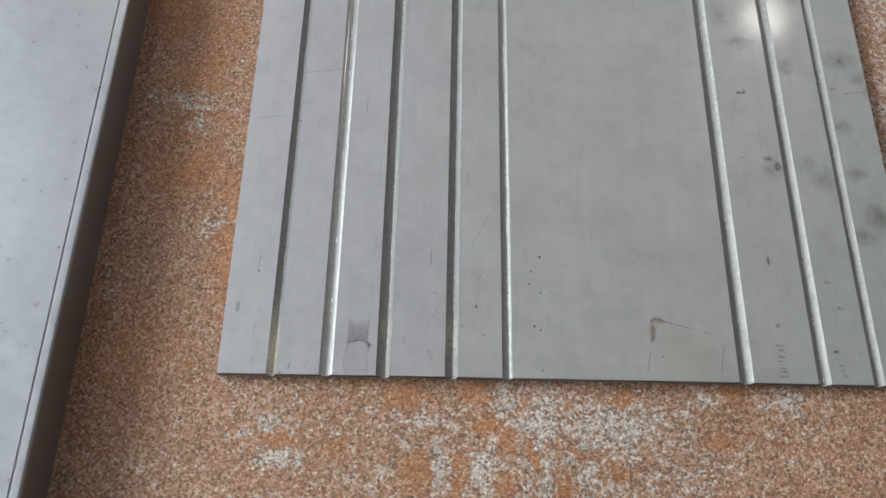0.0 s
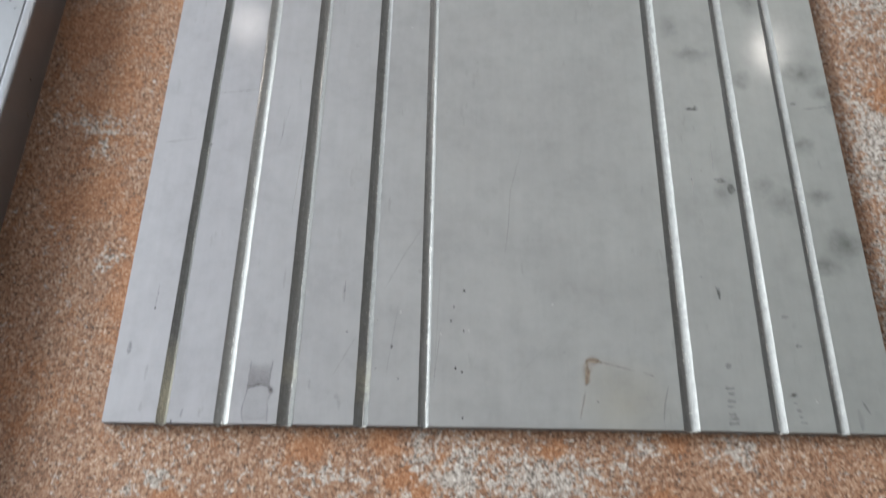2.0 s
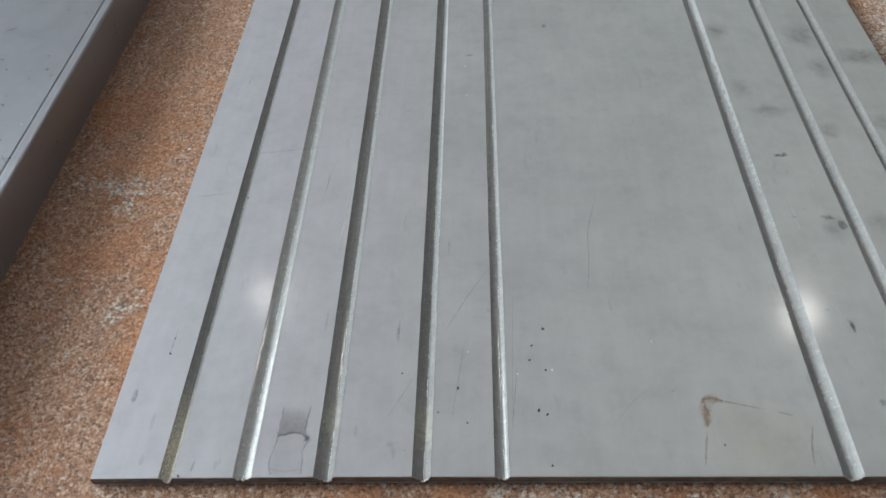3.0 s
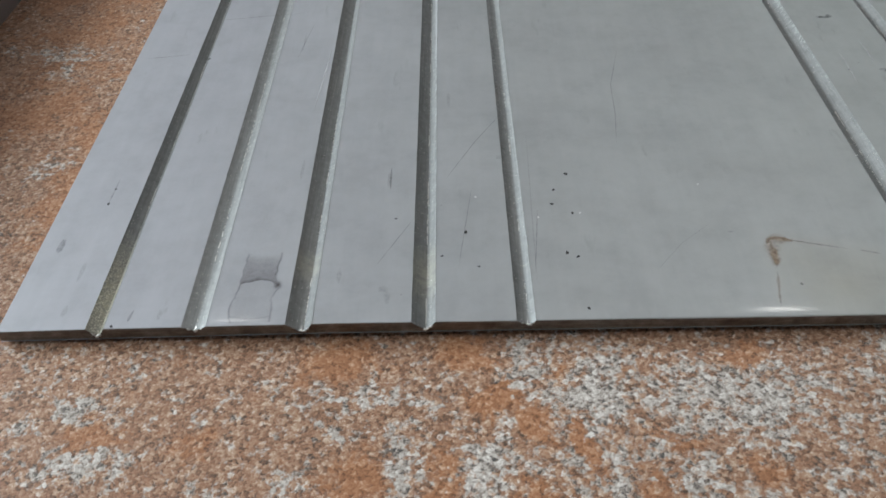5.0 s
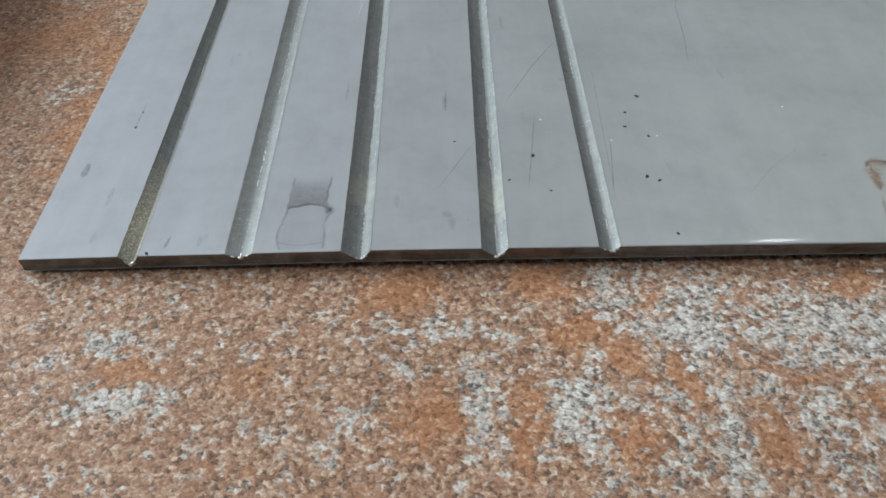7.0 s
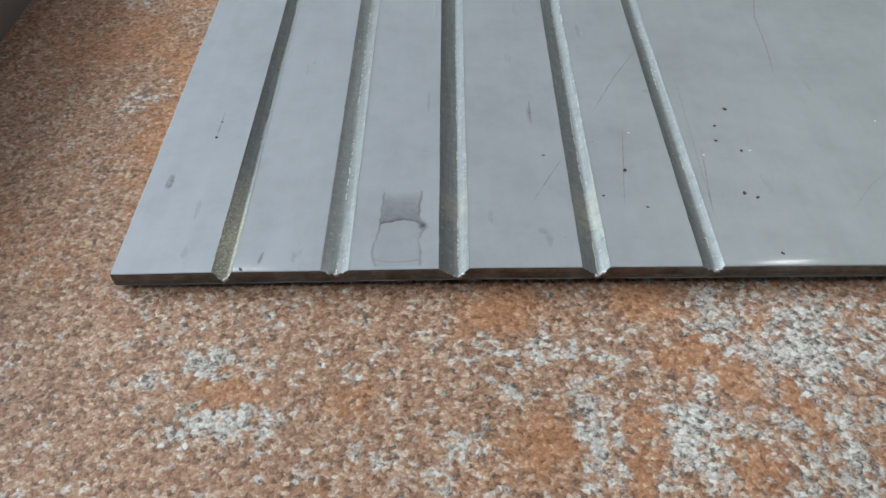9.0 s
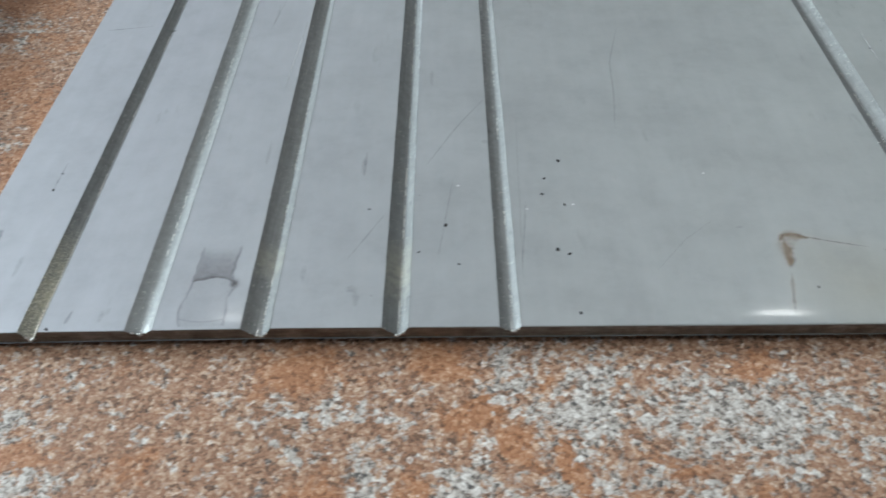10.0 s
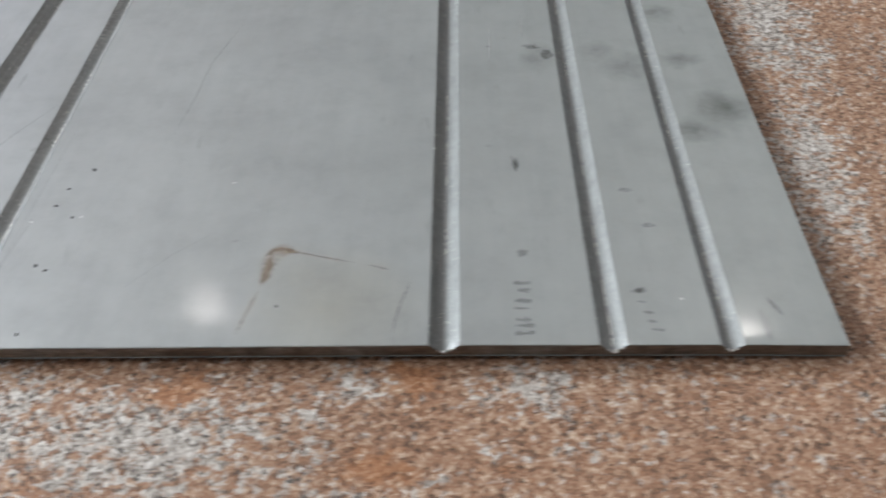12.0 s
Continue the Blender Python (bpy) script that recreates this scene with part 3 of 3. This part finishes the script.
def build_groove(g, ob, seed):
    """The machined skin of one groove, with the burr that it leaves at the rim."""
    tip, a, b, d, p = g
    us = [-1.0, -0.8, -0.55, -0.3, -0.1, 0.0, 0.1, 0.3, 0.55, 0.8, 1.0]
    rng = random.Random(seed)
    bm = bmesh.new()
    rows = []
    ys = [-0.00045, -0.0002, 0.0] + [0.0006 * i for i in range(1, 300)] + [0.18 + 0.002 * i for i in range(int((LENGTH - 0.18) / 0.002))]
    for k, y in enumerate(ys):
        row = []
        for i, u in enumerate(us):
            x = drifted(tip, max(y, 0)) + (a * u if u < 0 else b * u)
            z = top(x, max(y, 0)) - d * (1 - abs(u) ** p) + 0.00003
            if abs(u) == 1:
                torn = max(0.0, noise.noise((y * 160, seed * 7.3, u)) + 0.25)
                x += rng.uniform(-0.00014, 0.00014) * torn + math.copysign(0.00006 * torn, u)
                z += 0.00002 + rng.uniform(0.0, 0.00009) * torn
            elif y >= 0:
                z += rng.uniform(-0.000012, 0.000012)
            yy = y
            if y < 0:
                reach = (1 - abs(u)) * rng.uniform(0.25, 1.0)
                yy = y * reach
                z -= 0.0004 * reach * (-y / 0.00045)
            row.append(bm.verts.new((x, yy, z)))
        rows.append(row)
    grid_faces(bm, rows)
    part("groove", bm, CUT, ob, "machined groove with a burred end", sharp=0.6)
    # broken bright crest where the two cuts meet
    bm = bmesh.new()
    rows, y = [], 0.0004
    while y < 0.20:
        torn = noise.noise((y * 70, seed * 3.7, 2.0)) > 0.08 and rng.random() < 0.7
        w, dx, h = rng.uniform(0.00006, 0.00018), rng.uniform(-0.00008, 0.00012), rng.uniform(0.00005, 0.00012)
        z = top(tip, y) - d + (0.00006 if torn else -0.0002)
        rows.append([bm.verts.new((drifted(tip, y) + dx + q * w, y, z + (h if q == 0 and torn else 0.00003))) for q in (-1, 0, 1)])
        y += rng.uniform(0.0003, 0.0009)
    grid_faces(bm, rows)
    part("crest", bm, BURR, ob, "broken bright crest of torn metal")
    # torn bright burr hanging at the mouth
    bm = bmesh.new()
    for k in range(9):
        u = rng.uniform(-0.6, 0.7) if k > 3 else rng.uniform(-0.12, 0.25)
        x = tip + (a * u if u < 0 else b * u)
        z = top(x, 0) - d * (1 - abs(u) ** p)
        r = rng.uniform(0.00012, 0.00034) * (1.25 if k < 3 else 0.8)
        made = bmesh.ops.create_icosphere(bm, subdivisions=2, radius=1)["verts"]
        for v in made:
            q = 1 + 0.6 * noise.noise(v.co * 1.8 + Vector((seed + k * 2.3, 0, 0)))
            v.co = Vector((x + v.co.x * r * q * 1.3, -0.0002 + v.co.y * r * q, z - r * 0.3 + v.co.z * r * q))
    part("burr", bm, BURR, ob, "bright torn metal burr")


sheet = build_sheet()
for seed, g in enumerate(GROOVES):
    build_groove(g, sheet, seed)


# ---- marks on the sheet ----
def ribbon(points, width, step=0.0008, ends=0.15, rag=0.3, seed=0):
    """A thin deposit along a line of points on the sheet, solid in the middle and fading to its rim."""
    rng = random.Random(seed)
    bm = bmesh.new()
    layer = bm.verts.layers.float.new("cover")
    path = []
    for (xa, ya), (xb, yb) in zip(points, points[1:]):
        k = max(1, int(math.hypot(xb - xa, yb - ya) / step))
        path += [(xa + (xb - xa) * i / k, ya + (yb - ya) * i / k) for i in range(k)]
    path.append(points[-1])
    rows = []
    for i, (x, y) in enumerate(path):
        xa, ya = path[max(0, i - 1)]
        xb, yb = path[min(len(path) - 1, i + 1)]
        t = Vector((xb - xa, yb - ya)).normalized()
        f = i / max(1, len(path) - 1)
        w = width / 2 * (ends + (1 - ends) * min(1.0, 4 * f, 4 * (1 - f))) * rng.uniform(1 - rag, 1 + rag)
        sx = rng.uniform(-rag, rag) * width * 0.25
        row = []
        for s, c in ((-1, 0), (-0.4, 1), (0.4, 1), (1, 0)):
            px, py = x - t.y * (s * w + sx), y + t.x * (s * w + sx)
            v = bm.verts.new((px, py, top(px, py) + 0.00004))
            v[layer] = c
            row.append(v)
        rows.append(row)
    grid_faces(bm, rows)
    return bm


def patch(cx, cy, rx, ry, seed=0):
    """A ragged round film on the sheet."""
    rng = random.Random(seed)
    bm = bmesh.new()
    layer = bm.verts.layers.float.new("cover")
    n = 28
    rad = [1 + 0.35 * noise.noise((math.cos(2 * math.pi * i / n) * 1.6 + seed, math.sin(2 * math.pi * i / n) * 1.6, seed * 0.37)) for i in range(n)]
    mid = bm.verts.new((cx, cy, top(cx, cy) + 0.00004))
    mid[layer] = 1
    rings = []
    for f, c in ((0.5, 1.0), (0.8, 0.7), (1.0, 0.0)):
        ring = []
        for i in range(n):
            a = 2 * math.pi * i / n
            x, y = cx + rx * f * rad[i] * math.cos(a), cy + ry * f * rad[i] * math.sin(a)
            v = bm.verts.new((x, y, top(x, y) + 0.00004))
            v[layer] = c
            ring.append(v)
        rings.append(ring)
    for i in range(n):
        j = (i + 1) % n
        bm.faces.new((mid, rings[0][i], rings[0][j]))
        for r, s in zip(rings, rings[1:]):
            bm.faces.new((r[i], s[i], s[j], r[j]))
    return bm


def fleck(x, y, r, seed, ground=False):
    """A crumb of grit, flattened and irregular."""
    bm = bmesh.new()
    bmesh.ops.create_icosphere(bm, subdivisions=2, radius=1)
    z0 = 0 if ground else top(x, y)
    turn = random.Random(seed).uniform(0, 6.28)
    for v in bm.verts:
        k = 1 + 0.5 * noise.noise(v.co * 1.4 + Vector((seed * 3.1, 0, 0)))
        ax, ay = v.co.x * k * r * 1.25, v.co.y * k * r * 0.8
        v.co = Vector((x + ax * math.cos(turn) - ay * math.sin(turn), y + ax * math.sin(turn) + ay * math.cos(turn), z0 + 0.00005 + v.co.z * r * 0.22))
    return bm


DARK_SPECKS = [(0.137, 0.056, 5), (0.133, 0.049, 4), (0.132, 0.043, 4), (0.137, 0.039, 4), (0.134, 0.0235, 5), (0.1365, 0.022, 4),
               (0.137, 0.004, 4), (0.188, 0.011, 3), (0.109, 0.032, 5), (0.112, 0.019, 3), (0.103, 0.023, 3), (0.091, 0.038, 3),
               (0.013, 0.054, 3), (0.0128, 0.0475, 4), (0.025, 0.125, 4), (0.233, 0.109, 3), (0.0266, 0.0012, 4), (0.098, 0.166, 3)]
for i, (x, y, r) in enumerate(DARK_SPECKS):
    part("speck", fleck(x, y - 0.0005, r * 0.0001, i), DARK_GRIT, sheet, "tiny black pit of dirt")
for i, (x, y) in enumerate([(0.112, 0.046), (0.128, 0.037), (0.139, 0.0385), (0.172, 0.05), (0.219, 0.062), (0.110, 0.213), (0.111, 0.190), (0.27, 0.012)]):
    part("fleck", fleck(x, y, 0.00025, 40 + i), BRIGHT_GRIT, sheet, "tiny bright metal fleck")
SCRATCHES = [([(0.161, 0.123), (0.156, 0.102), (0.155, 0.085), (0.153, 0.069)], 0.00035), ([(0.058, 0.147), (0.055, 0.123)], 0.0003),
             ([(0.120, 0.085), (0.112, 0.071), (0.104, 0.054)], 0.00035), ([(0.096, 0.038), (0.087, 0.020)], 0.0003),
             ([(0.004, 0.126), (0.018, 0.128)], 0.0006), ([(0.022, 0.152), (0.055, 0.156)], 0.0005), ([(0.089, 0.060), (0.089, 0.050)], 0.0007),
             ([(0.013, 0.058), (0.0128, 0.046)], 0.0005), ([(0.0305, 0.006), (0.030, 0.002)], 0.0009), ([(0.285, 0.145), (0.298, 0.147)], 0.0008),
             ([(0.128, 0.040), (0.1255, 0.015)], 0.0003), ([(0.111, 0.050), (0.107, 0.018)], 0.00025), ([(0.2375, 0.059), (0.2385, 0.053)], 0.0013)]
for i, (pts, w) in enumerate(SCRATCHES):
    part("scratch", ribbon(pts, w, seed=i), SCRATCH, sheet, "fine dark scratch")
for i, (pts, w) in enumerate([([(0.243, 0.128), (0.2425, 0.112)], 0.0005), ([(0.2335, 0.12), (0.233, 0.1)], 0.0005), ([(0.066, 0.128), (0.064, 0.09)], 0.0005)]):
    part("scratch", ribbon(pts, w, seed=50 + i), BRIGHT_SCRATCH, sheet, "fine bright scratch")
part("rust_mark", ribbon([(0.1905, 0.0263), (0.1862, 0.0272), (0.1846, 0.0258), (0.1842, 0.0170)], 0.0046, ends=0.3, rag=0.35, seed=60), STRAW, sheet, "pale rust bloom")
part("rust_mark", ribbon([(0.1838, 0.0250), (0.1845, 0.0268), (0.1868, 0.0274), (0.1905, 0.0260)], 0.0015, seed=61), RUST, sheet, "brown rust mark")
part("rust_mark", ribbon([(0.1875, 0.0271), (0.1955, 0.0248), (0.2030, 0.0229)], 0.0006, seed=62), RUST, sheet, "thin brown rust line")
part("rust_mark", ribbon([(0.1848, 0.0268), (0.1846, 0.022), (0.1838, 0.016)], 0.0021, rag=0.6, seed=63), RUST, sheet, "brown rust run")
part("rust_mark", ribbon([(0.2058, 0.0222), (0.2105, 0.0207)], 0.0006, seed=66), RUST, sheet, "thin brown rust line")
part("rust_mark", ribbon([(0.1835, 0.015), (0.181, 0.003)], 0.0009, seed=64), STRAW, sheet, "thin brown rust line")
part("rust_mark", ribbon([(0.215, 0.017), (0.213, 0.010), (0.212, 0.003)], 0.0007, seed=65), INK, sheet, "faint grey dried line")


def between(table, y):
    for (ya, va), (yb, vb) in zip(table, table[1:]):
        if y <= yb:
            return va + (vb - va) * (y - ya) / (yb - ya)
    return table[-1][1]


def oil_stain():
    """A dried drop: a dark smear above, a clear bulb with a dark tide line below."""
    left = [(0.0, 0.0541), (0.004, 0.0532), (0.008, 0.0534), (0.0125, 0.0543), (0.0245, 0.0547)]
    right = [(0.0, 0.0634), (0.005, 0.0630), (0.009, 0.0626), (0.0128, 0.0641), (0.0145, 0.0632), (0.017, 0.0624), (0.0245, 0.0628)]
    bm = bmesh.new()
    layer = bm.verts.layers.float.new("cover")
    rows = []
    for j in range(111):
        y = 0.0008 + 0.0245 * j / 110
        row = []
        for i in range(61):
            x = 0.0512 + 0.0142 * i / 60
            wob = 0.00045 * noise.noise((x * 500, y * 500, 2.0))
            lo, hi = between(left, y), between(right, y)
            inside = min(x - lo, hi - x) + wob
            u = (x - 0.0585) / 0.0045
            arch = 0.0136 + 0.0014 * max(0.0, 1 - u * u) + 0.0006 * noise.noise((x * 400, 3.0, 1.0))
            up = y - arch + wob
            rim = math.exp(-(inside / 0.00022) ** 2) * (0.8 if y > 0.012 else 0.7) * (0.55 + 0.6 * noise.noise((x * 220, y * 220, 8)))
            if inside > 0:
                rim = max(rim, 0.28 * math.exp(-((y - 0.0020 - 0.0008 * u * u) / 0.00022) ** 2))
            film = 0.0
            if inside > 0 and up > 0:
                fade = max(0.0, 1 - up / 0.011)
                film = 0.10 + 0.36 * fade * (0.9 + 0.4 * noise.noise((x * 420, y * 260, 4))) + 0.26 * math.exp(-(up / 0.0007) ** 2)
                film *= min(1.0, (0.0252 - y) / 0.003)
            elif inside > 0:
                film = 0.07
            blob = 0.9 * math.exp(-((x - 0.0634) / 0.0008) ** 2 - ((y - 0.0132) / 0.0011) ** 2)
            edge = min(1.0, i / 3, (60 - i) / 3, (110 - j) / 3)
            v = bm.verts.new((x, y, top(x, y) + 0.00005))
            v[layer] = max(0.0, min(1.0, max(rim, film, blob))) * edge
            row.append(v)
        rows.append(row)
    grid_faces(bm, rows)
    return bm


part("stain", oil_stain(), OIL, sheet, "dark dried oil stain with a tide line")
# worn stamped lines that nobody can read
for i, (x, y, w) in enumerate([(0.238, 0.0165, 3.6), (0.2385, 0.0145, 2.6), (0.238, 0.0115, 3.4), (0.2378, 0.0095, 3.0), (0.238, 0.0065, 3.0), (0.2382, 0.0048, 3.8), (0.238, 0.0030, 3.8)]):
    part("stamp_bar", ribbon([(x - w * 0.0005, y), (x + w * 0.0005, y)], 0.0014, ends=0.7, rag=0.55, seed=80 + i), INK, sheet, "worn dark ink bar")
for i, (x, y, w) in enumerate([(0.2612, 0.0142, 2.2), (0.2618, 0.0115, 1.4), (0.2628, 0.0085, 1.8), (0.2632, 0.0062, 1.6), (0.2640, 0.0040, 2.4)]):
    part("stamp_bar", ribbon([(x - w * 0.0005, y), (x + w * 0.0005, y - 0.0004)], 0.0012, ends=0.6, seed=90 + i), INK, sheet, "worn dark ink bar")
part("scratch", ribbon([(0.2868, 0.0125), (0.2893, 0.0075)], 0.0012, seed=97), INK, sheet, "dark rubbed mark")
for i, (x, y, rx, ry) in enumerate([(0.2385, 0.0255, 0.0014, 0.0014), (0.2445, 0.1085, 0.0025, 0.0010),
                                    (0.2665, 0.034, 0.0016, 0.0008), (0.263, 0.046, 0.0018, 0.0008), (0.112, 0.222, 0.0022, 0.0010), (0.0055, 0.03, 0.0010, 0.0030), (0.148, 0.246, 0.0012, 0.0020)]):
    part("stain", patch(x, y, rx, ry, 100 + i), INK, sheet, "dark smudge")
for i, (x, y, rx, ry) in enumerate([(0.2360, 0.1445, 0.0024, 0.0011), (0.2382, 0.1452, 0.0012, 0.0014), (0.2490, 0.1040, 0.0018, 0.0028), (0.2455, 0.1075, 0.0022, 0.0007),
                                    (0.2385, 0.0560, 0.0007, 0.0030), (0.2815, 0.1480, 0.0016, 0.0010), (0.2620, 0.0145, 0.0014, 0.0009)]):
    part("stain", patch(x, y, rx, ry, 120 + i), SOOT, sheet, "small black grime spot")

# faint grey smears and dots left by handling
SMEARS = [(0.0138, 0.020, 0.0008, 0.0045), (0.0140, 0.006, 0.0010, 0.0025), (0.0370, 0.004, 0.0008, 0.0022), (0.0885, 0.054, 0.0006, 0.0040),
          (0.0780, 0.016, 0.0008, 0.0030), (0.0900, 0.008, 0.0010, 0.0026), (0.0970, 0.008, 0.0008, 0.0020), (0.0890, 0.011, 0.0018, 0.0014),
          (0.1190, 0.064, 0.0012, 0.0010), (0.1760, 0.030, 0.0010, 0.0005), (0.2320, 0.063, 0.0012, 0.0008), (0.0560, 0.134, 0.0005, 0.0080),
          (0.0860, 0.179, 0.0016, 0.0008), (0.0640, 0.060, 0.0006, 0.0060), (0.1050, 0.095, 0.0008, 0.0050)]
for i, (x, y, rx, ry) in enumerate(SMEARS):
    part("smear", patch(x, y, rx * 0.8, ry * 0.9, 160 + i), FAINT, sheet, "faint grey handling smear")
part("scratch", ribbon([(0.155, 0.016), (0.163, 0.026), (0.171, 0.033)], 0.0003, seed=191), FAINT, sheet, "faint rubbed streak")
part("scratch", ribbon([(0.1275, 0.075), (0.1262, 0.030), (0.1258, 0.012)], 0.0004, seed=192), FAINT, sheet, "faint fine scratch")

# ---- the folded panel beside it ----
PANEL_H, BEND, GAUGE = 0.0235, 0.0012, 0.0015


def build_panel():
    ob = thing("folded_panel", "pale steel panel with edges folded down, standing on granite", "metal panel")
    width, y0, y1 = 0.5, -0.45, 0.75
    outer = [(0.0, 0.0), (0.0, PANEL_H - BEND)]
    outer += [(-BEND + BEND * math.cos(a), PANEL_H - BEND + BEND * math.sin(a)) for a in (math.pi / 2 * i / 8 for i in range(1, 9))]
    outer += [(-0.0036, PANEL_H - 0.00005), (-0.0040, PANEL_H - 0.0004), (-0.0046, PANEL_H - 0.0004), (-0.0050, PANEL_H), (-0.02, PANEL_H)]
    left = [(-width - x, z) for x, z in outer][::-1]
    skin = outer + [(-0.1, PANEL_H), (-0.25, PANEL_H), (-0.4, PANEL_H)] + left
    inner = [(min(-GAUGE, max(-width + GAUGE, x)), min(z, PANEL_H - GAUGE)) for x, z in skin]
    ys = [y0 + (y1 - y0) * i / 60 for i in range(61)]
    bm = bmesh.new()
    a = [[bm.verts.new((x, y, z + (0.0002 * noise.noise((x * 9, y * 8, 1)) if z > PANEL_H - 0.001 else 0))) for x, z in skin] for y in ys]
    b = [[bm.verts.new((x, y, z)) for x, z in inner] for y in ys]
    grid_faces(bm, a)
    grid_faces(bm, [r[::-1] for r in b])
    for r, s in ((a[0], b[0]), (a[-1], b[-1])):
        for i in range(len(r) - 1):
            bm.faces.new((r[i], r[i + 1], s[i + 1], s[i]))
    for k in (0, -1):
        for j in range(len(ys) - 1):
            bm.faces.new((a[j][k], a[j + 1][k], b[j + 1][k], b[j][k]))
    bmesh.ops.recalc_face_normals(bm, faces=bm.faces)
    part("body", bm, PANEL_STEEL, ob, sharp=0.5)
    for i, (x, y, r) in enumerate([(-0.008, 0.150, 3), (-0.03, 0.19, 4), (-0.022, 0.17, 3)]):
        g = fleck(0, 0, r * 0.0001, 140 + i, True)
        for v in g.verts:
            v.co += Vector((x, y, PANEL_H))
        part("speck", g, DARK_GRIT if i else BRIGHT_GRIT, ob, "tiny speck of dirt")
    ob.matrix_world = pose(-0.0622, 0, -0.0008, 0, 0, -0.6)
    return ob


build_panel()
